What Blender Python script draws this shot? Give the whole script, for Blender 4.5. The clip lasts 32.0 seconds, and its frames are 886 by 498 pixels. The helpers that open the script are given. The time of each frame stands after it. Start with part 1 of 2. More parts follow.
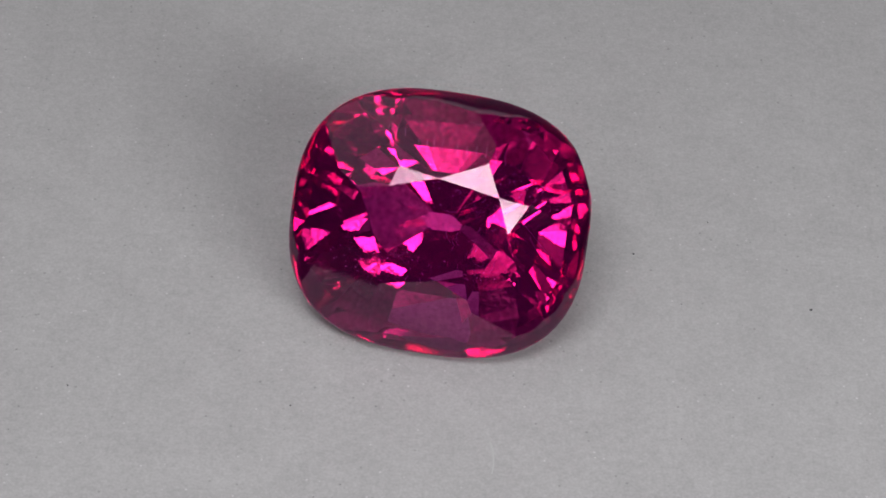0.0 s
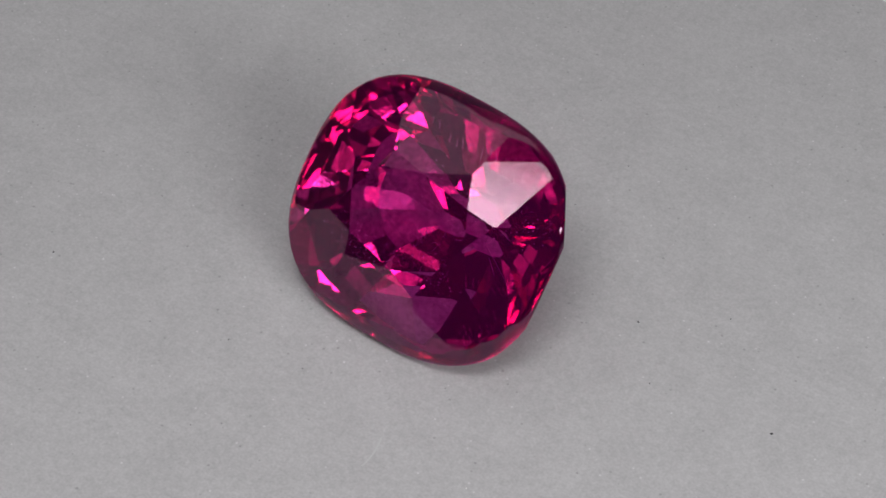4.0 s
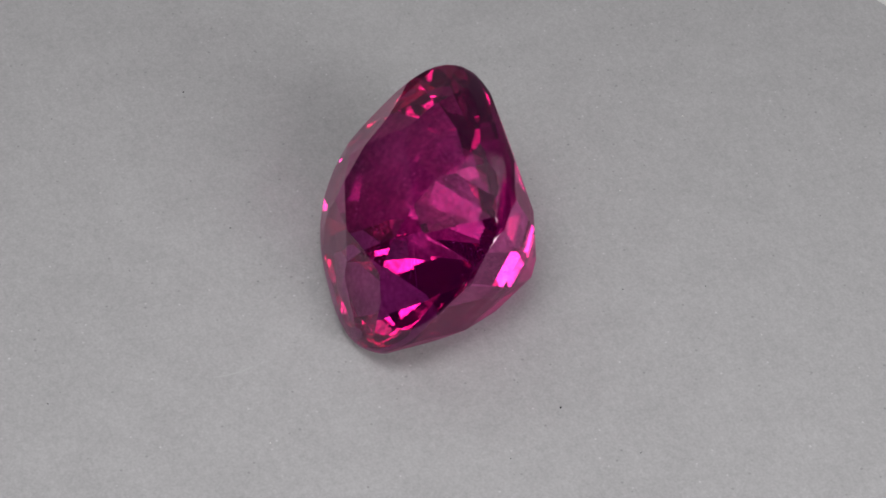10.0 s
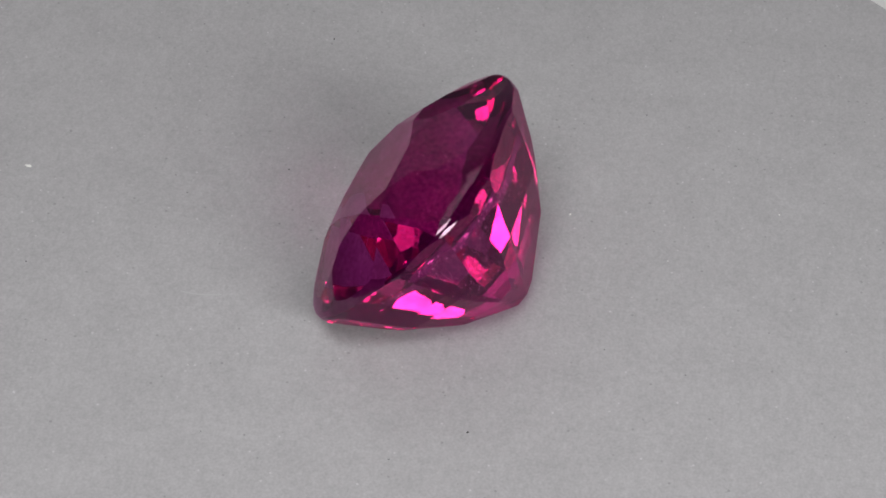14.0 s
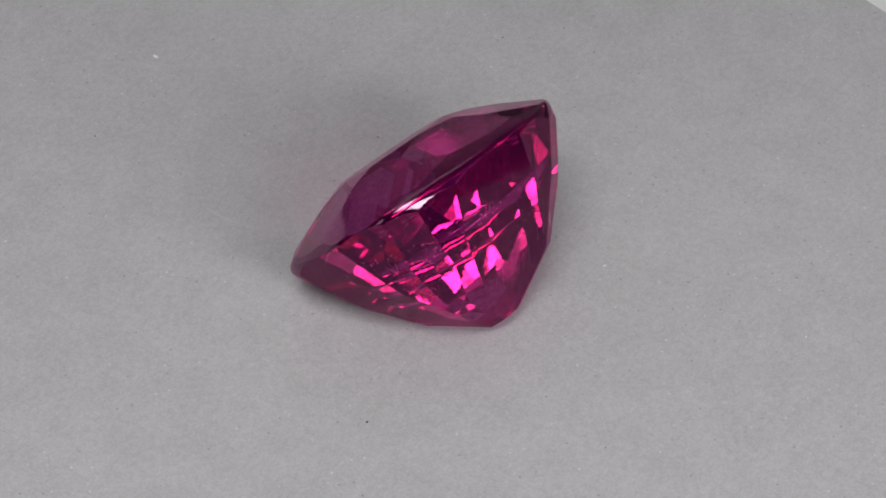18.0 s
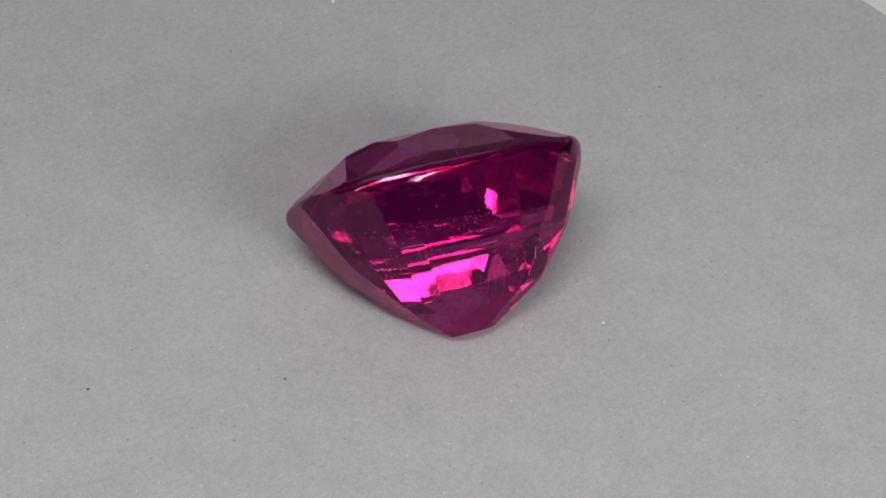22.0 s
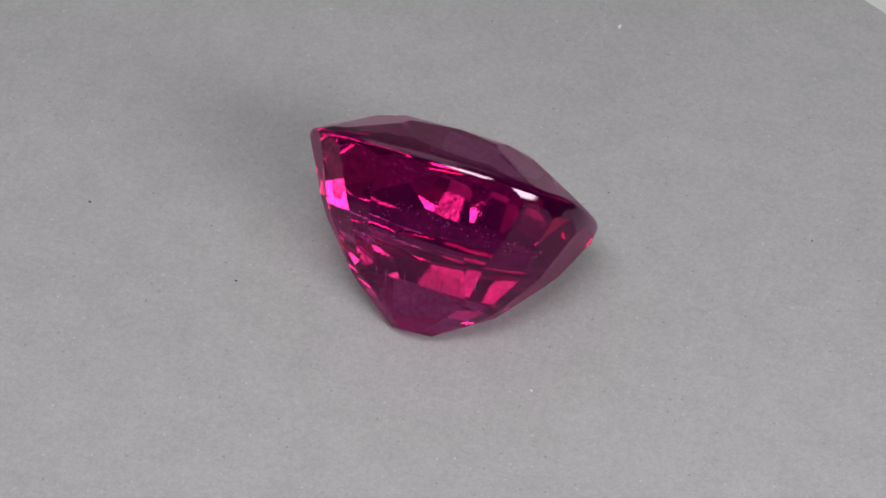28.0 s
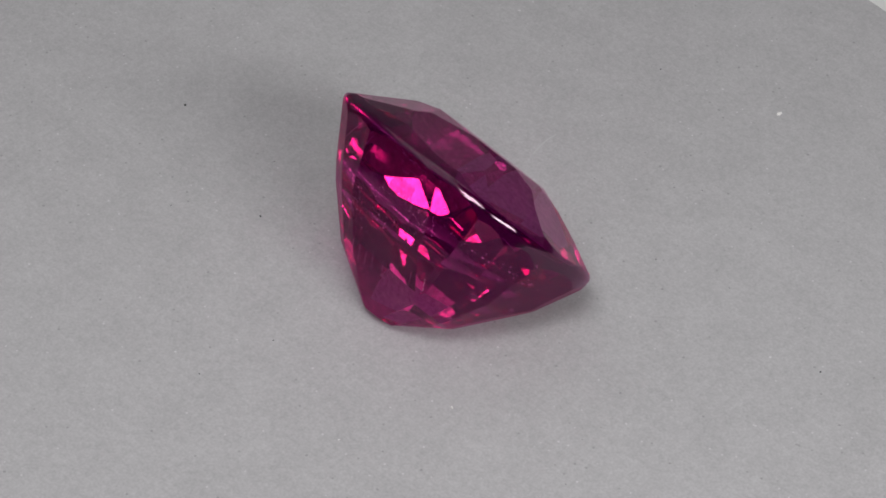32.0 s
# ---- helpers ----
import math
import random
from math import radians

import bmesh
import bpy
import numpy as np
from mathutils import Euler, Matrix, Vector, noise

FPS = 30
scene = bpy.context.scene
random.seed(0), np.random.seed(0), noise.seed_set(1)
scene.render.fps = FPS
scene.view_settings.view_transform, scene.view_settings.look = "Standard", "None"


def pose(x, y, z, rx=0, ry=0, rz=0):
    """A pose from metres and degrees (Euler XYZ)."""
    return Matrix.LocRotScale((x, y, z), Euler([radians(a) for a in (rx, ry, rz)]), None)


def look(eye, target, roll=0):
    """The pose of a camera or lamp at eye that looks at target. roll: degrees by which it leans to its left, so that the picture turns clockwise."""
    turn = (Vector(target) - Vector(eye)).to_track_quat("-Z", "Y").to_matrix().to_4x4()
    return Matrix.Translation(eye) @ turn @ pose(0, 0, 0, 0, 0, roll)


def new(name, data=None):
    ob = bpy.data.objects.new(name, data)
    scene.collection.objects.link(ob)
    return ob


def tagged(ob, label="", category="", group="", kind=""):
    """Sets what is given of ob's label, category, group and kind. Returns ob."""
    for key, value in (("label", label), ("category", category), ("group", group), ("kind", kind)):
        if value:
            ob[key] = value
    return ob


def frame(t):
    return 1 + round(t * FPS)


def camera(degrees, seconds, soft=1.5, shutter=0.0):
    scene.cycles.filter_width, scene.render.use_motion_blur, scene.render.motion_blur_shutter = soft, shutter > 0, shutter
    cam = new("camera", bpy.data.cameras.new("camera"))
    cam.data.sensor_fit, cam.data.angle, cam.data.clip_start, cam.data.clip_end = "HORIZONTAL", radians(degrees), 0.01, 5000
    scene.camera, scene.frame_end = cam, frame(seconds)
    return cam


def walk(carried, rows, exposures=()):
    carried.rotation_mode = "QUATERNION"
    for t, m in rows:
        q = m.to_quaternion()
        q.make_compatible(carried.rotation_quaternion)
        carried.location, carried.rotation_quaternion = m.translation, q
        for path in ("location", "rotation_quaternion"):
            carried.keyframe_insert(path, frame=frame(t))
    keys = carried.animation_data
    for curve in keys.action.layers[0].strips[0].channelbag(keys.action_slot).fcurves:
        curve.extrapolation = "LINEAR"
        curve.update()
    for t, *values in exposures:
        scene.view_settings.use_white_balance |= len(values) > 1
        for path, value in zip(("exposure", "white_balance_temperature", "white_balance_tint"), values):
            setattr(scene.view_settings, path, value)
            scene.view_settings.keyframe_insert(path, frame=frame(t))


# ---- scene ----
TURN = -6.8658            # degrees a second, clockwise from above
SECONDS = 32.0

cam = camera(17.2527, SECONDS, soft=1.75)
CAMERA_POSE = pose(0.0000659, -0.0714055, 0.0710908, 45.785) @ pose(0, 0, 0, 0, 0, 3.1054)
walk(cam, [(0.0, CAMERA_POSE), (SECONDS, CAMERA_POSE)])

# ---- light ----
world = bpy.data.worlds.new("studio")
scene.world = world
world.use_nodes = True
world.node_tree.nodes["Background"].inputs["Color"].default_value = (0.9, 0.95, 1.0, 1)
world.node_tree.nodes["Background"].inputs["Strength"].default_value = 0.02


def softbox(name, azimuth, elevation, distance, width, height, watts, edge=0.25, roll=0):
    """A soft lamp round the turntable, fading to its rim; azimuth 0 is beyond the stone, 90 to its right."""
    a, e = radians(azimuth), radians(elevation)
    eye = Vector((math.sin(a) * math.cos(e), math.cos(a) * math.cos(e), math.sin(e))) * distance
    data = bpy.data.lights.new(name, "AREA")
    data.shape, data.size, data.size_y, data.energy, data.color = "RECTANGLE", width, height, watts, (1, 1, 1)
    data.use_nodes = True
    nodes, links = data.node_tree.nodes, data.node_tree.links
    uv = nodes.new("ShaderNodeNewGeometry")
    split = nodes.new("ShaderNodeSeparateXYZ")
    links.new(uv.outputs["Parametric"], split.inputs[0])
    fades = []
    for axis in ("X", "Y"):
        off = nodes.new("ShaderNodeMath")
        off.operation = "SUBTRACT"
        links.new(split.outputs[axis], off.inputs[0])
        off.inputs[1].default_value = 0.5
        size = nodes.new("ShaderNodeMath")
        size.operation = "ABSOLUTE"
        links.new(off.outputs[0], size.inputs[0])
        fade = nodes.new("ShaderNodeMapRange")
        fade.interpolation_type = "SMOOTHSTEP"
        fade.inputs["From Min"].default_value, fade.inputs["From Max"].default_value = 0.5 - edge, 0.5
        fade.inputs["To Min"].default_value, fade.inputs["To Max"].default_value = 1, 0
        links.new(size.outputs[0], fade.inputs["Value"])
        fades.append(fade)
    both = nodes.new("ShaderNodeMath")
    both.operation = "MULTIPLY"
    links.new(fades[0].outputs["Result"], both.inputs[0])
    links.new(fades[1].outputs["Result"], both.inputs[1])
    links.new(both.outputs[0], nodes["Emission"].inputs["Strength"])
    lamp = new(name, data)
    lamp.matrix_world = look(eye, (0, 0, 0.003), roll)
    return lamp


softbox("softbox_lamp_right", 145, 33, 0.13, 0.100, 0.035, 0.149, roll=-30)
softbox("softbox_lamp_top", -165, 61, 0.13, 0.070, 0.052, 0.127)
softbox("softbox_lamp_left", -165, 14, 0.14, 0.028, 0.032, 0.031)
softbox("softbox_lamp_side", -139, 33, 0.15, 0.042, 0.044, 0.0085)
softbox("softbox_lamp_wide", -72, 66, 0.16, 0.150, 0.130, 0.035)
# added fill without a known source: brightens the stone's inside from behind
softbox("fill_lamp_back", 8, 66, 0.13, 0.090, 0.044, 0.008)

# ---- materials ----


def material(name):
    m = bpy.data.materials.new(name)
    m.use_nodes = True
    nodes = m.node_tree.nodes
    return m, nodes, m.node_tree.links, nodes["Principled BSDF"]


def ramp(nodes, stops):
    r = nodes.new("ShaderNodeValToRGB")
    while len(r.color_ramp.elements) < len(stops):
        r.color_ramp.elements.new(0.5)
    for e, (pos, col) in zip(r.color_ramp.elements, stops):
        e.position, e.color = pos, (*col, 1)
    return r


def paper_material():
    """Matt grey paper: cloudy tone, fine fibre mottle, tiny dark and pale grains."""
    m, nodes, links, b = material("grey_paper")
    co = nodes.new("ShaderNodeTexCoord")

    def cloud(scale, detail, low, high, lo=0.3, hi=0.7):
        n = nodes.new("ShaderNodeTexNoise")
        n.inputs["Scale"].default_value, n.inputs["Detail"].default_value = scale, detail
        links.new(co.outputs["Object"], n.inputs["Vector"])
        r = ramp(nodes, [(lo, low), (hi, high)])
        links.new(n.outputs["Fac"], r.inputs["Fac"])
        return n, r

    def grains(scale, size, colour):
        v = nodes.new("ShaderNodeTexVoronoi")
        v.inputs["Scale"].default_value = scale
        links.new(co.outputs["Object"], v.inputs["Vector"])
        far = ramp(nodes, [(size * 0.5, colour), (size, (1, 1, 1))])
        links.new(v.outputs["Distance"], far.inputs["Fac"])
        pick = nodes.new("ShaderNodeSeparateColor")
        links.new(v.outputs["Color"], pick.inputs[0])
        few = nodes.new("ShaderNodeMath")
        few.operation = "GREATER_THAN"
        few.inputs[1].default_value = 0.72
        links.new(pick.outputs[0], few.inputs[0])
        return far.outputs["Color"], few.outputs[0]

    fine, tone = cloud(10000, 3, (0.474, 0.463, 0.475), (0.562, 0.549, 0.564), 0.30, 0.70)
    layers = [cloud(700, 4, (0.94, 0.94, 0.94), (1.02, 1.02, 1.02))[1].outputs["Color"],
              cloud(90, 3, (0.955, 0.955, 0.955), (1, 1, 1))[1].outputs["Color"],
              cloud(3600, 3, (0.885, 0.882, 0.885), (1.0, 1.0, 1.0))[1].outputs["Color"]]
    colour = tone.outputs["Color"]
    for layer in layers:
        mix = nodes.new("ShaderNodeMix")
        mix.data_type, mix.blend_type = "RGBA", "MULTIPLY"
        mix.inputs["Factor"].default_value = 1
        links.new(colour, mix.inputs["A"])
        links.new(layer, mix.inputs["B"])
        colour = mix.outputs["Result"]
    for scale, size, shade in ((2300, 0.14, (0.72, 0.72, 0.72)), (2600, 0.13, (1.35, 1.35, 1.35)), (1100, 0.05, (0.55, 0.55, 0.55))):
        far, few = grains(scale, size, shade)
        mix = nodes.new("ShaderNodeMix")
        mix.data_type, mix.blend_type = "RGBA", "MULTIPLY"
        links.new(few, mix.inputs["Factor"])
        links.new(colour, mix.inputs["A"])
        links.new(far, mix.inputs["B"])
        colour = mix.outputs["Result"]
    links.new(colour, b.inputs["Base Color"])
    b.inputs["Roughness"].default_value = 0.8
    b.inputs["Specular IOR Level"].default_value = 0.3
    bump = nodes.new("ShaderNodeBump")
    bump.inputs["Strength"].default_value, bump.inputs["Distance"].default_value = 0.4, 0.00001
    links.new(fine.outputs["Fac"], bump.inputs["Height"])
    links.new(bump.outputs["Normal"], b.inputs["Normal"])
    return m


def plain_material(name, colour, rough=0.7, spread=0.12, scale=30):
    m, nodes, links, b = material(name)
    co = nodes.new("ShaderNodeTexCoord")
    n = nodes.new("ShaderNodeTexNoise")
    n.inputs["Scale"].default_value, n.inputs["Detail"].default_value = scale, 4
    links.new(co.outputs["Object"], n.inputs["Vector"])
    r = ramp(nodes, [(0.3, [v * (1 - spread) for v in colour]), (0.7, [min(1, v * (1 + spread)) for v in colour])])
    links.new(n.outputs["Fac"], r.inputs["Fac"])
    links.new(r.outputs["Color"], b.inputs["Base Color"])
    b.inputs["Roughness"].default_value = rough
    return m


def gem_material(name, tone, inner, wear=1.0, haze=0.02, rough=0.02, sheen=0.055, graze=0.35):
    """Clear coloured crystal: tone tints what passes the surface, inner what is thrown back inside, sheen and graze are the white gloss outside."""
    m, nodes, links, b = material(name)
    nodes.remove(b)
    info = nodes.new("ShaderNodeObjectInfo")
    hue = ramp(nodes, [(0.0, tone[0]), (0.6, tone[1]), (1.0, tone[2])])
    links.new(info.outputs["Random"], hue.inputs["Fac"])
    # slight waves that polishing left
    co = nodes.new("ShaderNodeTexCoord")
    wave = nodes.new("ShaderNodeTexNoise")
    wave.inputs["Scale"].default_value, wave.inputs["Detail"].default_value = 1100, 3
    links.new(co.outputs["Object"], wave.inputs["Vector"])
    bump = nodes.new("ShaderNodeBump")
    bump.inputs["Strength"].default_value, bump.inputs["Distance"].default_value = 0.5, 0.000003 * wear
    links.new(wave.outputs["Fac"], bump.inputs["Height"])
    # fine growth lines that run down the stone, and stray scratches
    stretch = nodes.new("ShaderNodeMapping")
    stretch.inputs["Scale"].default_value = (1, 1, 0.05)
    links.new(co.outputs["Object"], stretch.inputs["Vector"])
    grow = nodes.new("ShaderNodeTexNoise")
    grow.inputs["Scale"].default_value, grow.inputs["Detail"].default_value = 6000, 3
    links.new(stretch.outputs["Vector"], grow.inputs["Vector"])
    lines = nodes.new("ShaderNodeBump")
    lines.inputs["Strength"].default_value, lines.inputs["Distance"].default_value = 0.5, 0.0000012 * wear
    links.new(grow.outputs["Fac"], lines.inputs["Height"])
    links.new(bump.outputs["Normal"], lines.inputs["Normal"])
    # uneven body colour: soft clouds and streaks along the growth lines
    body = hue.outputs["Color"]
    for source, low in ((wave, 0.80), (grow, 0.72)):
        zone = ramp(nodes, [(0.36, (low, low * 0.9, low)), (0.62, (1, 1, 1))])
        links.new(source.outputs["Fac"], zone.inputs["Fac"])
        mix = nodes.new("ShaderNodeMix")
        mix.data_type, mix.blend_type = "RGBA", "MULTIPLY"
        mix.inputs["Factor"].default_value = 0.75
        links.new(body, mix.inputs["A"])
        links.new(zone.outputs["Color"], mix.inputs["B"])
        body = mix.outputs["Result"]
    clear = nodes.new("ShaderNodeBsdfRefraction")
    clear.inputs["IOR"].default_value, clear.inputs["Roughness"].default_value = IOR, rough
    links.new(body, clear.inputs["Color"])
    mirror = nodes.new("ShaderNodeBsdfGlossy")
    mirror.inputs["Color"].default_value, mirror.inputs["Roughness"].default_value = (*inner, 1), rough
    fresnel = nodes.new("ShaderNodeFresnel")
    fresnel.inputs["IOR"].default_value = IOR
    glass = nodes.new("ShaderNodeMixShader")
    links.new(fresnel.outputs[0], glass.inputs["Fac"])
    links.new(clear.outputs[0], glass.inputs[1])
    links.new(mirror.outputs[0], glass.inputs[2])
    # white outer gloss, stronger at a low angle
    facing = nodes.new("ShaderNodeLayerWeight")
    steep = nodes.new("ShaderNodeMath")
    steep.operation = "POWER"
    links.new(facing.outputs["Facing"], steep.inputs[0])
    steep.inputs[1].default_value = 4
    amount = nodes.new("ShaderNodeMath")
    amount.operation = "MULTIPLY_ADD"
    links.new(steep.outputs[0], amount.inputs[0])
    amount.inputs[1].default_value, amount.inputs[2].default_value = graze, sheen
    gloss = nodes.new("ShaderNodeBsdfGlossy")
    gloss.inputs["Color"].default_value, gloss.inputs["Roughness"].default_value = (0.97, 0.95, 0.97, 1), rough
    coated = nodes.new("ShaderNodeMixShader")
    links.new(amount.outputs[0], coated.inputs["Fac"])
    links.new(glass.outputs[0], coated.inputs[1])
    links.new(gloss.outputs[0], coated.inputs[2])
    for node in (clear, mirror, fresnel, gloss):
        links.new(lines.outputs["Normal"], node.inputs["Normal"])
    # purple diffuse for scatter in the crystal, also painted fill that lifts its darks
    silk_fill = nodes.new("ShaderNodeBsdfDiffuse")
    silk_fill.inputs["Color"].default_value = (0.85, 0.012, 0.60, 1)
    hazy = nodes.new("ShaderNodeMixShader")
    hazy.inputs["Fac"].default_value = haze
    links.new(coated.outputs[0], hazy.inputs[1])
    links.new(silk_fill.outputs[0], hazy.inputs[2])
    links.new(hazy.outputs[0], nodes["Material Output"].inputs["Surface"])
    return m


def inclusion_material():
    m, nodes, links, b = material("pale_inclusion")
    co = nodes.new("ShaderNodeTexCoord")
    n = nodes.new("ShaderNodeTexNoise")
    n.inputs["Scale"].default_value = 9000
    links.new(co.outputs["Object"], n.inputs["Vector"])
    r = ramp(nodes, [(0.35, (0.75, 0.35, 0.60)), (0.65, (0.95, 0.75, 0.88))])
    links.new(n.outputs["Fac"], r.inputs["Fac"])
    links.new(r.outputs["Color"], b.inputs["Base Color"])
    b.inputs["Roughness"].default_value = 0.5
    b.inputs["Transmission Weight"].default_value = 0.5
    b.inputs["IOR"].default_value = 1.1
    return m


INCLUSION = inclusion_material()
PAPER = paper_material()
IOR = 1.66
GEM = gem_material("magenta_gem", ((0.99, 0.39, 0.72), (0.99, 0.38, 0.74), (0.98, 0.37, 0.76)), (0.87, 0.30, 0.50), 2.2, 0.03, 0.03, 0.006, 0.16)
WORN = gem_material("worn_gem_edge", ((0.75, 0.2, 0.5), (0.75, 0.2, 0.5), (0.7, 0.2, 0.5)), (0.7, 0.2, 0.4), 1.0, 0.15, 0.3)
CROWN = gem_material("purplish_gem", ((0.97, 0.34, 0.75), (0.96, 0.32, 0.78), (0.95, 0.30, 0.81)), (0.86, 0.30, 0.52), 0.9, 0.024, 0.025, 0.038, 0.5)
# same crystal; the rim's tint is darkened to stand for its shade
GIRDLE = gem_material("shaded_girdle", ((0.52, 0.11, 0.34), (0.50, 0.10, 0.34), (0.48, 0.09, 0.34)), (0.62, 0.14, 0.40), 1.0)
WHITE = plain_material("white_board", (0.78, 0.78, 0.77), 0.6, 0.04)
WALL = plain_material("dark_wall", (0.06, 0.06, 0.065), 0.9, 0.15, 6)
BACKDROP = plain_material("pale_backdrop", (0.42, 0.42, 0.43), 0.9, 0.05, 8)
DARK_FLECK = plain_material("dark_fleck", (0.03, 0.03, 0.032), 0.9)
DARK_BOARD = plain_material("dark_board", (0.05, 0.05, 0.052), 0.6, 0.15, 40)
FIBRE = plain_material("pale_fibre", (0.480, 0.478, 0.483), 0.8)
PALE_FLECK = plain_material("pale_fleck", (0.85, 0.84, 0.82), 0.8)

# ---- helpers for meshes ----


def mesh_of(name, bm, mat, smooth=False):
    data = bpy.data.meshes.new(name)
    bm.to_mesh(data)
    bm.free()
    if mat:
        data.materials.append(mat)
    for poly in data.polygons:
        poly.use_smooth = bool(smooth)
    return data


def part(name, bm, mat, parent, label="", smooth=False):
    ob = new(name, mesh_of(name, bm, mat, smooth))
    ob.parent = parent
    if label:
        tagged(ob, label)
    return ob


def disc(bm, radius, z0, z1, segments, cx=0.0, cy=0.0, bevel=0.0, wobble=0.0):
    """A round plate from z0 up to z1 with a softened rim."""
    rings = [(radius, z0), (radius, z1 - bevel), (radius - bevel, z1)] if bevel else [(radius, z0), (radius, z1)]
    loops = []
    for r, z in rings:
        loop = []
        for i in range(segments):
            a = 2 * math.pi * i / segments
            rr = r * (1 + wobble * math.sin(3 * a + 1) + 0.5 * wobble * math.sin(7 * a))
            loop.append(bm.verts.new((cx + rr * math.cos(a), cy + rr * math.sin(a), z)))
        loops.append(loop)
    for lo, hi in zip(loops, loops[1:]):
        for i in range(segments):
            j = (i + 1) % segments
            bm.faces.new((lo[i], lo[j], hi[j], hi[i]))
    bm.faces.new(loops[-1])
    bm.faces.new(loops[0][::-1])


def box(bm, lo, hi):
    x0, y0, z0 = lo
    x1, y1, z1 = hi
    v = [bm.verts.new(c) for c in ((x0, y0, z0), (x1, y0, z0), (x1, y1, z0), (x0, y1, z0),
                                   (x0, y0, z1), (x1, y0, z1), (x1, y1, z1), (x0, y1, z1))]
    for f in ((0, 3, 2, 1), (4, 5, 6, 7), (0, 1, 5, 4), (1, 2, 6, 5), (2, 3, 7, 6), (3, 0, 4, 7)):
        bm.faces.new([v[i] for i in f])


# ---- the place ----


def build_room():
    def slab(name, lo, hi, mat, label, category):
        bm = bmesh.new()
        box(bm, lo, hi)
        return tagged(new(name, mesh_of(name, bm, mat)), label, category, kind="structure")

    s, h, t = 0.40, 0.50, 0.02
    slab("wall_north", (-s - t, 0.12, -0.10), (s + t, 0.14, h), BACKDROP, "plain pale grey backdrop wall", "wall")
    slab("wall_south", (-s - t, -s - t, -0.10), (s + t, -s, h), WALL, "plain dark grey studio wall", "wall")
    slab("wall_east", (s, -s, -0.10), (s + t, s, h), WALL, "plain dark grey studio wall", "wall")
    slab("wall_west", (-s - t, -s, -0.10), (-s, s, h), WALL, "plain dark grey studio wall", "wall")
    slab("ceiling", (-s - t, -s - t, h), (s + t, s + t, h + t), WALL, "plain dark grey studio ceiling", "ceiling")
    slab("floor", (-s - t, -s - t, -0.10 - t), (s + t, s + t, -0.10), WALL, "plain dark grey studio floor", "floor")
    slab("table_surface", (-0.30, -0.30, -0.0999), (0.30, 0.1195, -0.016), DARK_BOARD, "matt dark board under the turntable", "board")


# radius and azimuth on the paper in millimetres and degrees, size in millimetres
DARK_FLECKS = [(7.0, 16.0, 0.075), (12.83, 358.4, 0.085), (13.4, 205.5, 0.075), (7.71, 232.6, 0.05), (14.27, 276.4, 0.05), (10.09, 21.7, 0.045),
               (8.37, 357.0, 0.04), (6.35, 70.0, 0.045), (9.23, 71.9, 0.05), (18.27, 89.7, 0.1), (10.6, 321.0, 0.035), (11.8, 148.0, 0.04)]
PALE_FLECKS = [(15.6, 258.4, 0.17), (5.86, 136.0, 0.085), (12.7, 116.0, 0.08), (9.4, 305.0, 0.045), (8.1, 108.0, 0.05), (11.2, 60.0, 0.04)]


def build_flecks(paper):
    rng = random.Random(11)
    for rows, mat, name, label in ((DARK_FLECKS, DARK_FLECK, "fleck", ""), (PALE_FLECKS, PALE_FLECK, "lint", "pale lint on the paper")):
        for r, a, size in rows:
            bm = bmesh.new()
            bmesh.ops.create_icosphere(bm, subdivisions=2, radius=size * 0.00062)
            squash = Vector((rng.uniform(0.8, 1.3), rng.uniform(0.6, 0.9), 0.45))
            for v in bm.verts:
                v.co = Vector([v.co[k] * squash[k] for k in range(3)]) * rng.uniform(0.75, 1.2)
                v.co.z = max(v.co.z, -size * 0.0001)
            ob = part(name, bm, mat, paper, label)
            ob.matrix_basis = pose(r * 0.001 * math.cos(radians(a)), r * 0.001 * math.sin(radians(a)), size * 0.0001, 0, 0, rng.uniform(0, 180))
    # one bent fibre pressed into the paper
    bm = bmesh.new()
    rows = []
    for i in range(9):
        f = i / 8
        r, a = 0.0075 + 0.0014 * f, radians(285.0 - 1.8 * f + 2.2 * f * (1 - f))
        rows.append([bm.verts.new((r * math.cos(a) + 0.00003 * w, r * math.sin(a) + 0.00003 * w, 0.000004 * (1 + (w == 0)))) for w in (-1, 0, 1)])
    for p, q in zip(rows, rows[1:]):
        for k in (0, 1):
            bm.faces.new((p[k], p[k + 1], q[k + 1], q[k]))
    part("fibre", bm, FIBRE, paper, "faint pale fibre")


def build_turntable():
    base = tagged(new("turntable"), "small round turntable covered with grey paper", "turntable")
    bm = bmesh.new()
    disc(bm, 0.0205, -0.0158, -0.0032, 96, bevel=0.0008)
    part("drum", bm, WHITE, base, "white plastic drum")
    bm = bmesh.new()
    disc(bm, 0.0249, -0.0030, -0.0004, 160, bevel=0.0004)
    part("platter", bm, WHITE, base, "white plastic platter")
    bm = bmesh.new()
    disc(bm, 0.02332, -0.00036, 0.0, 192, cx=0.00028, cy=0.00018, bevel=0.00006, wobble=0.001)
    paper = part("paper_cover", bm, PAPER, base, "smooth grey paper disc with fine grain")
    build_flecks(paper)
    return base


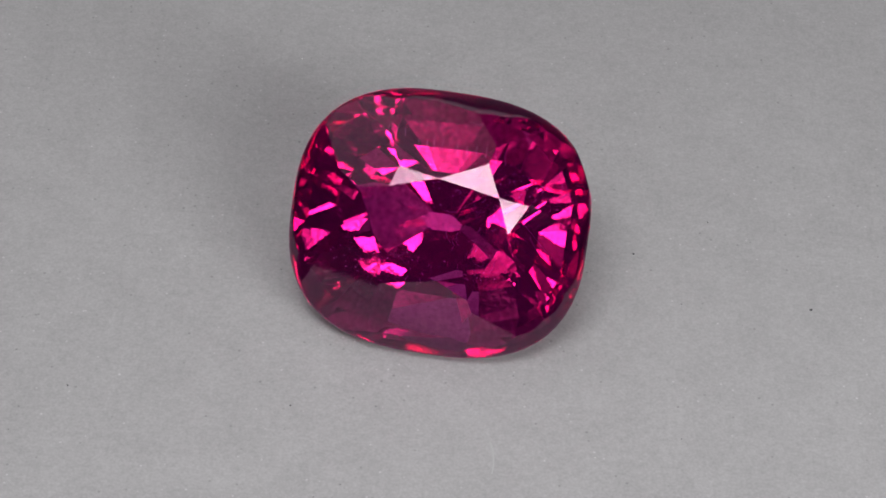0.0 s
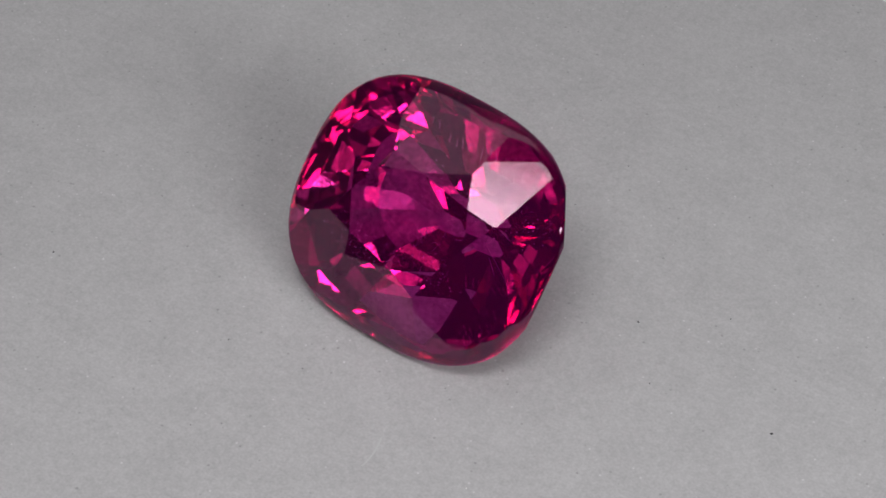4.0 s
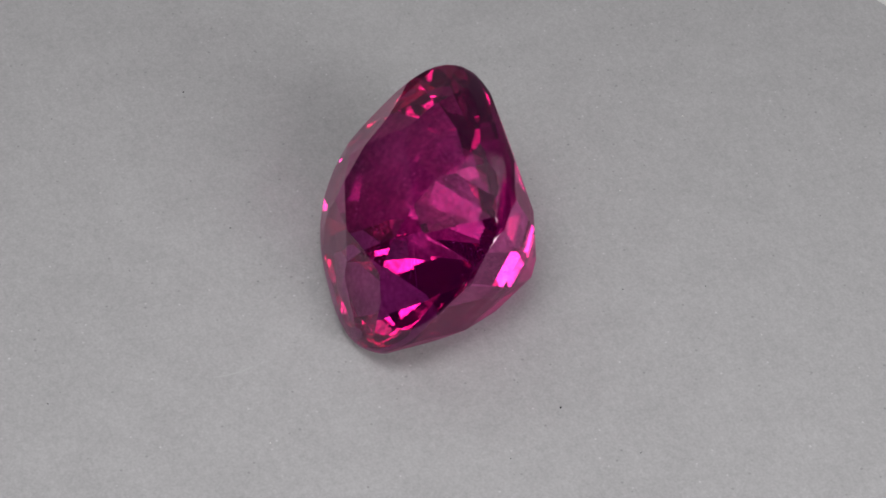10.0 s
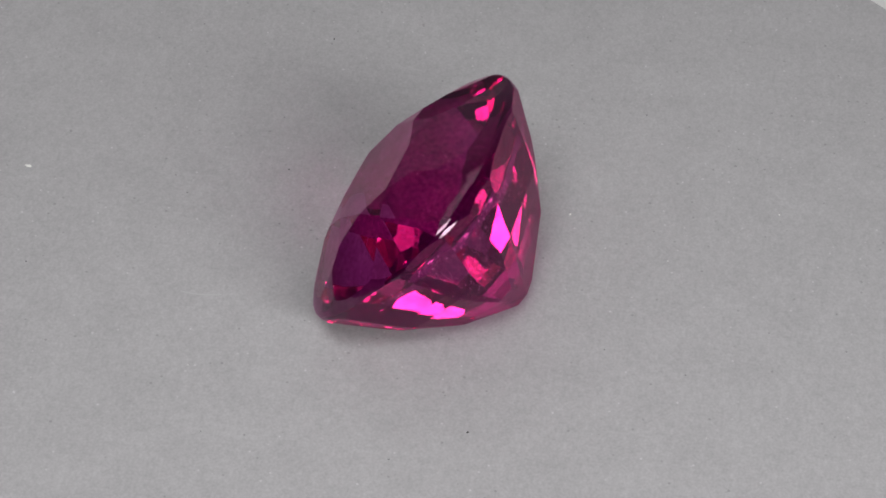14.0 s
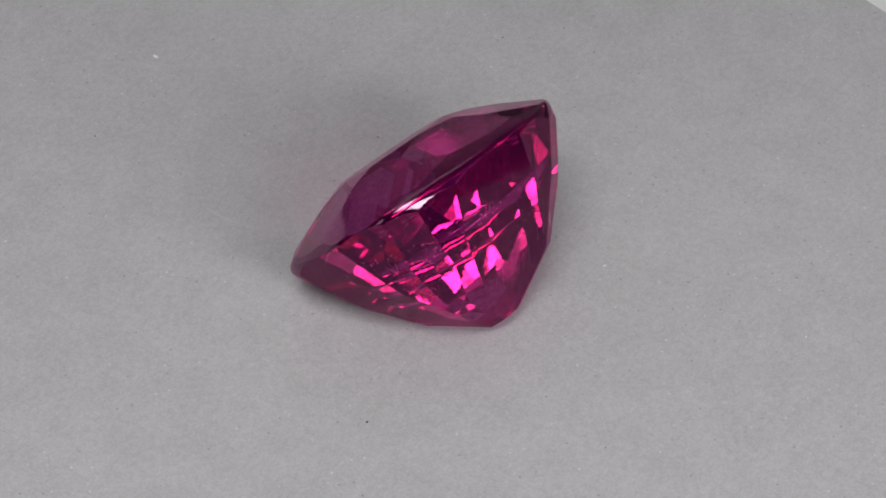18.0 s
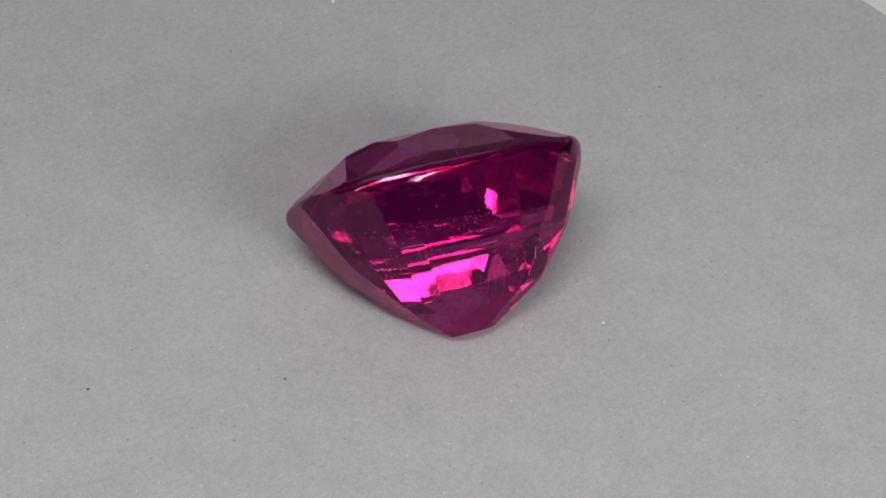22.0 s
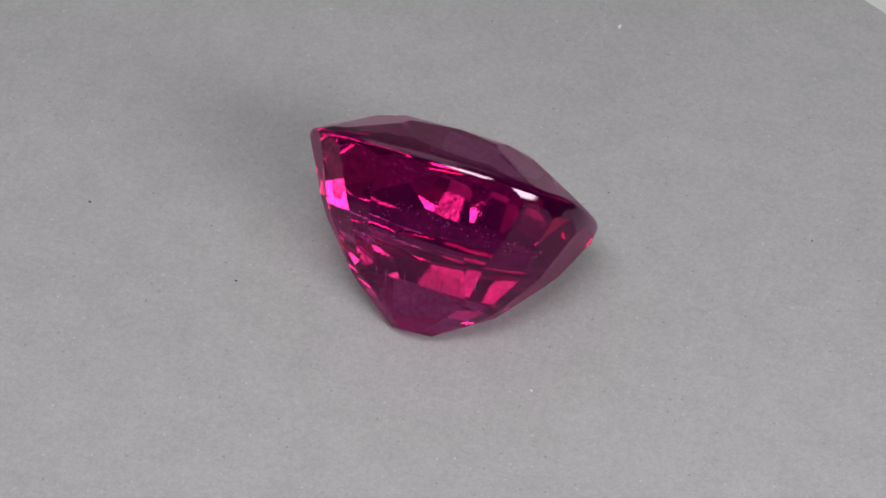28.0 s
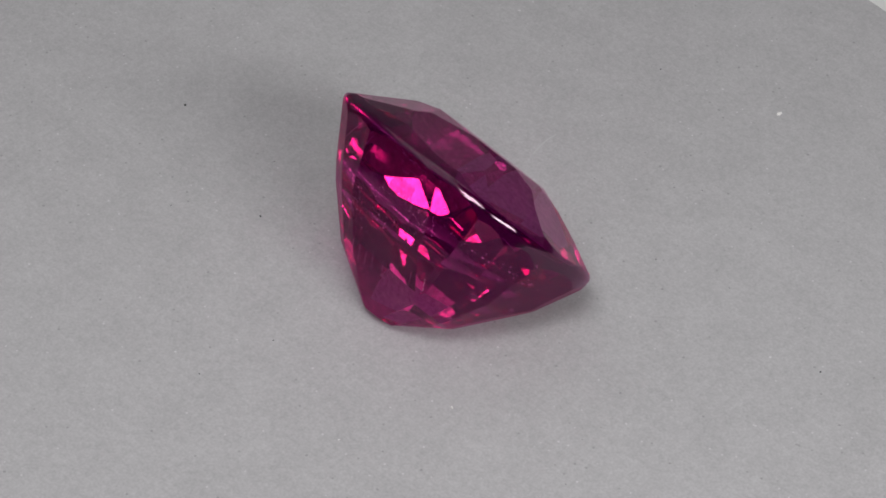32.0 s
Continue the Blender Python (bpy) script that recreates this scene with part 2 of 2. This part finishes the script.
# ---- the stone, in millimetres, table up, girdle at height 0 ----
HALF_LONG, HALF_WIDE, ROUND, HALF_BAND = 5.0, 4.404, 2.659, 0.17
TABLE_Z = 1.60
TABLE = [(-2.20, 0.00), (-1.68, 1.12), (-0.10, 1.60), (1.95, 1.26), (2.42, 0.10), (1.78, -1.25), (0.30, -1.75), (-1.62, -1.30)]
STAR = [(-2.685, 0.924, 1.359), (-1.458, 1.822, 1.430), (1.458, 2.305, 1.349), (2.951, 1.123, 1.352),
        (2.895, -1.101, 1.307), (1.393, -2.251, 1.419), (-1.554, -2.127, 1.348), (-2.797, -1.038, 1.297)]
KITE_FOOT = [181, 141, 92, 43, 3, -40, -88, -141, -179]   # azimuths on the girdle below the table's corners
KITE_REACH = (0.955, 0.970)
ROWS = (0.33, 1.90, 2.47, 4.00, 5.20)                     # depths of the breaks between the pavilion's rows
SIDES = [  # the way a pavilion side faces, then its distance from the axis at those depths
    (0.54, 4.759, 3.924, 3.554, 2.182, 0.720),
    (25.28, 4.886, 4.042, 3.663, 2.329, 0.532),
    (48.94, 4.929, 3.918, 3.497, 2.094, 0.334),
    (74.03, 4.559, 3.586, 3.201, 1.716, 0.289),
    (91.36, 4.241, 3.224, 2.848, 1.457, 0.204),
    (106.15, 4.501, 3.571, 3.190, 1.923, 0.397),
    (130.15, 5.037, 4.075, 3.623, 2.393, 0.506),
    (158.21, 5.120, 4.337, 4.035, 2.757, 0.806),
    (181.21, 4.932, 4.234, 3.975, 2.768, 1.001),
    (-158.64, 5.102, 4.342, 3.881, 2.614, 0.859),
    (-134.54, 4.966, 4.043, 3.568, 2.309, 0.676),
    (-107.76, 4.565, 3.605, 3.166, 1.922, 0.563),
    (-89.99, 4.178, 3.349, 2.917, 1.646, 0.455),
    (-73.77, 4.534, 3.556, 3.112, 1.818, 0.511),
    (-52.59, 4.887, 3.948, 3.567, 2.264, 0.642),
    (-24.87, 5.018, 4.111, 3.744, 2.393, 0.684),
]


def outline(azimuth):
    """The girdle's edge in that direction."""
    c, s = math.cos(radians(azimuth)), math.sin(radians(azimuth))
    r = (abs(c / HALF_LONG) ** ROUND + abs(s / HALF_WIDE) ** ROUND) ** (-1 / ROUND)
    return Vector((r * c, r * s, 0))


def plane_of(a, b, c):
    """A point and the outward normal of the plane through three points."""
    a, b, c = Vector(a), Vector(b), Vector(c)
    normal = (b - a).cross(c - a).normalized()
    return a, normal if normal.dot(a - Vector((0, 0, -1))) > 0 else -normal


def stone_planes():
    planes = []
    up = Vector((0, 0, HALF_BAND))
    for i in range(72):
        x, n = outline(i * 5), outline(i * 5 + 0.3) - outline(i * 5 - 0.3)
        n = Vector((n.y, -n.x, 0)).normalized()
        for tilt, lift in ((0, 0), (27, 0.065), (50, 0.14), (-10, -0.10)):
            planes.append(("girdle_band", x + Vector((0, 0, lift)),
                           n * math.cos(radians(tilt)) + Vector((0, 0, math.sin(radians(tilt))))))
    planes.append(("table_facet", Vector((0, 0, TABLE_Z)), Vector((0, 0, 1))))
    table = [(x, y, TABLE_Z) for x, y in TABLE]
    kites, feet = [], []
    for i in range(8):
        co, no = plane_of(table[i], STAR[i - 1], STAR[i])
        kites.append((co, no))
        foot = outline(KITE_FOOT[i]) * KITE_REACH[i % 2]
        foot.z = co.z - ((foot - co).x * no.x + (foot - co).y * no.y) / no.z
        feet.append(foot)
    for i in range(8):
        j = (i + 1) % 8
        planes.append(("kite_facet", *kites[i]))
        planes.append(("star_facet", *plane_of(table[i], table[j], STAR[i])))
        rim = outline((KITE_FOOT[i] + KITE_FOOT[i + 1]) / 2) + up
        fuller = 0.01 if i == 3 else 0.075
        for co, no in (plane_of(STAR[i], feet[i], rim), plane_of(STAR[i], rim, feet[j])):
            planes.append(("upper_girdle_facet", co + no * fuller, no))
    for side in SIDES:
        out = Vector((math.cos(radians(side[0])), math.sin(radians(side[0])), 0))
        line = list(zip(ROWS, side[1:]))
        for (d0, h0), (d1, h1) in zip(line, line[1:]):
            p, q = out * h0 - Vector((0, 0, d0)), out * h1 - Vector((0, 0, d1))
            planes.append(("pavilion_facet", *plane_of(p, q, p + Vector((-out.y, out.x, 0)))))
    planes.append(("culet_facet", Vector((0, 0, -5.258)), Vector((-0.05, -0.12, -1)).normalized()))
    return planes


def cut_stone(planes):
    """Cuts a block by the planes, as a lapidary does; returns for each cut face its kind and corners."""
    bm = bmesh.new()
    box(bm, (-7, -7, -7), (7, 7, 4))
    kind = bm.faces.layers.int.new("kind")
    for f in bm.faces:
        f[kind] = -1
    for number, (name, co, no) in enumerate(planes):
        cut = bmesh.ops.bisect_plane(bm, geom=bm.verts[:] + bm.edges[:] + bm.faces[:], dist=1e-5,
                                     plane_co=co, plane_no=no, clear_outer=True)["geom_cut"]
        edges = [e for e in cut if isinstance(e, bmesh.types.BMEdge)]
        if len(edges) > 2:
            made = bmesh.ops.contextual_create(bm, geom=edges)["faces"]
            for f in made:
                f[kind] = number
    bmesh.ops.remove_doubles(bm, verts=bm.verts[:], dist=2e-4)
    bmesh.ops.recalc_face_normals(bm, faces=bm.faces[:])
    return bm, kind


STONE_POSE = pose(-0.0000978, -0.0010335, 0.0037977, 51.1509, 0.6462, -7.4136)


def flake(bm, centre, size, thick, rng, sides=6):
    """A thin ragged flake that lies askew in the stone."""
    turn = Euler([rng.uniform(0, 6.28) for _ in range(3)]).to_matrix()
    rim = [Vector((math.cos(6.283 * i / sides) * size * rng.uniform(0.4, 1), math.sin(6.283 * i / sides) * size * rng.uniform(0.2, 0.6), 0))
           for i in range(sides)]
    up = Vector((0, 0, thick))
    loops = [[bm.verts.new(centre + turn @ (v + d)) for v in rim] for d in (-up, up)]
    bm.faces.new(loops[0][::-1])
    bm.faces.new(loops[1])
    for i in range(sides):
        j = (i + 1) % sides
        bm.faces.new((loops[0][i], loops[0][j], loops[1][j], loops[1][i]))


def rod(bm, line, radius):
    """A thin three-sided thread along a line of points."""
    rings = []
    for i, p in enumerate(line):
        way = (line[min(i + 1, len(line) - 1)] - line[max(i - 1, 0)]).normalized()
        side = way.orthogonal().normalized()
        other = way.cross(side)
        rings.append([bm.verts.new(p + (side * math.cos(a) + other * math.sin(a)) * radius) for a in (0, 2.094, 4.189)])
    for p, q in zip(rings, rings[1:]):
        for i in range(3):
            bm.faces.new((p[i], p[(i + 1) % 3], q[(i + 1) % 3], q[i]))
    bm.faces.new(rings[0][::-1])
    bm.faces.new(rings[-1])


def build_inclusions(stone):
    rng = random.Random(7)
    bm = bmesh.new()
    for veil in range(7):
        base = Vector((rng.uniform(-2.8, 2.8), rng.uniform(-2.2, 2.2), rng.uniform(-2.4, 0.6)))
        way = Vector((rng.uniform(-1, 1), rng.uniform(-1, 1), rng.uniform(-0.6, 0.6))).normalized()
        for i in range(24):
            p = base + way * rng.uniform(-0.9, 0.9) + Vector([rng.gauss(0, 0.22) for _ in range(3)])
            if abs(p.x) < 3.2 and abs(p.y) < 2.6 and -3.0 < p.z < 1.0:
                flake(bm, p * 0.001, rng.uniform(0.012, 0.06) * 0.001, 0.000003, rng)
    part("inclusions", bm, INCLUSION, stone, "cloud of tiny pale flakes inside")
    # straight needles: under the crown, a small spray by one corner, and growth tubes along the broad side
    needles = [((2.85, 0.45, 1.02), (3.75, -0.55, 0.10)), ((3.00, 0.10, 0.80), (3.30, -0.40, 0.45)), ((1.25, -0.72, 1.15), (1.40, -0.20, 0.95)),
               ((3.42, 1.50, -1.75), (3.46, 1.30, -1.15)), ((3.42, 1.50, -1.75), (3.36, 1.72, -1.25)), ((3.42, 1.50, -1.75), (3.50, 1.58, -1.05))]
    for i in range(11):
        x = -2.3 + 0.34 * i + rng.uniform(-0.1, 0.1)
        top = rng.uniform(3.0, 3.7)
        low = min(top + rng.uniform(0.3, 0.7), 4.1)
        needles.append(((x, 2.30 - 0.893 * (top - 3.0), -top), (x + rng.uniform(-0.04, 0.04), 2.30 - 0.893 * (low - 3.0), -low)))
    bm = bmesh.new()
    for p, q in needles:
        rod(bm, [Vector(p) * 0.001, Vector(q) * 0.001], 0.000005)
    part("needles", bm, INCLUSION, stone, "fine pale needles inside")
    # curled hairs under the top facet
    bm = bmesh.new()
    for i in range(22):
        c = Vector((rng.gauss(0.9, 0.8), rng.gauss(-0.6, 0.7), rng.uniform(0.5, 1.2)))
        if abs(c.x) > 2.3 or abs(c.y) > 1.6:
            continue
        a, turn, step = rng.uniform(0, 6.28), rng.uniform(-0.9, 0.9), rng.uniform(0.03, 0.09)
        line = [c]
        for k in range(5):
            line.append(line[-1] + Vector((math.cos(a), math.sin(a), rng.uniform(-0.5, 0.5))) * step)
            a += turn
        rod(bm, [v * 0.001 for v in line], 0.0000045)
    part("hairs", bm, INCLUSION, stone, "short pale curled hairs inside")
    # dark grains close under the pavilion
    bm = bmesh.new()
    for i in range(150):
        depth = rng.uniform(0.8, 4.0)
        a = rng.uniform(0, 2 * math.pi)
        r = (4.05 - 0.83 * (depth - 0.3)) * rng.uniform(0.80, 0.95)
        flake(bm, Vector((r * 1.12 * math.cos(a), r * 0.93 * math.sin(a), -depth)) * 0.001, rng.uniform(0.012, 0.035) * 0.001, 0.000006, rng)
    part("dark_grains", bm, DARK_FLECK, stone, "tiny dark grains inside")


def build_stone():
    stone = tagged(new("gemstone"), "magenta cushion-cut gemstone lying tilted on grey paper", "gemstone")
    planes = stone_planes()
    bm, kind = cut_stone(planes)
    smooth = {n for n, p in enumerate(planes) if p[0] == "girdle_band"}
    sharp = [e for e in bm.edges if len(e.link_faces) == 2 and e.calc_length() > 0.08
             and not any(f[kind] in smooth for f in e.link_faces)]
    worn = bmesh.ops.bevel(bm, geom=sharp, offset=0.014, segments=1, profile=0.5, affect="EDGES", clamp_overlap=True)["faces"]
    planes.append(("worn_edges", None, None))
    for f in worn:
        f[kind] = len(planes) - 1
    groups = {}
    for f in bm.faces:
        name = planes[f[kind]][0] if f[kind] >= 0 else "culet_facet"
        key = name if name == "girdle_band" else (name, f[kind])
        groups.setdefault(key, []).append(f)
    labels = {"table_facet": "flat polished top facet", "girdle_band": "rounded polished girdle rim",
              "culet_facet": "small worn tip", "worn_edges": "hair-thin worn edges between facets"}
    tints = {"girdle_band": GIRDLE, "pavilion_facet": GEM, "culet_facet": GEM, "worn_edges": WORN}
    for key, faces in groups.items():
        name = key if isinstance(key, str) else key[0]
        out, seen = bmesh.new(), {}
        for f in faces:
            if f.calc_area() < 1e-5:
                continue
            vs = []
            for v in f.verts:
                if v not in seen:
                    seen[v] = out.verts.new(v.co * 0.001)
                vs.append(seen[v])
            out.faces.new(vs)
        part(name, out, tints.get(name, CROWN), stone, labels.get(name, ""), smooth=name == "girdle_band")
    bm.free()
    build_inclusions(stone)
    stone.matrix_basis = STONE_POSE
    return stone


build_room()
turntable = build_turntable()
gemstone = build_stone()


def motions():
    steps = [SECONDS * i / 64 for i in range(65)]
    walk(turntable, [(t, pose(0, 0, 0, 0, 0, TURN * t)) for t in steps])
    walk(gemstone, [(t, pose(0, 0, 0, 0, 0, TURN * t) @ STONE_POSE) for t in steps])


motions()
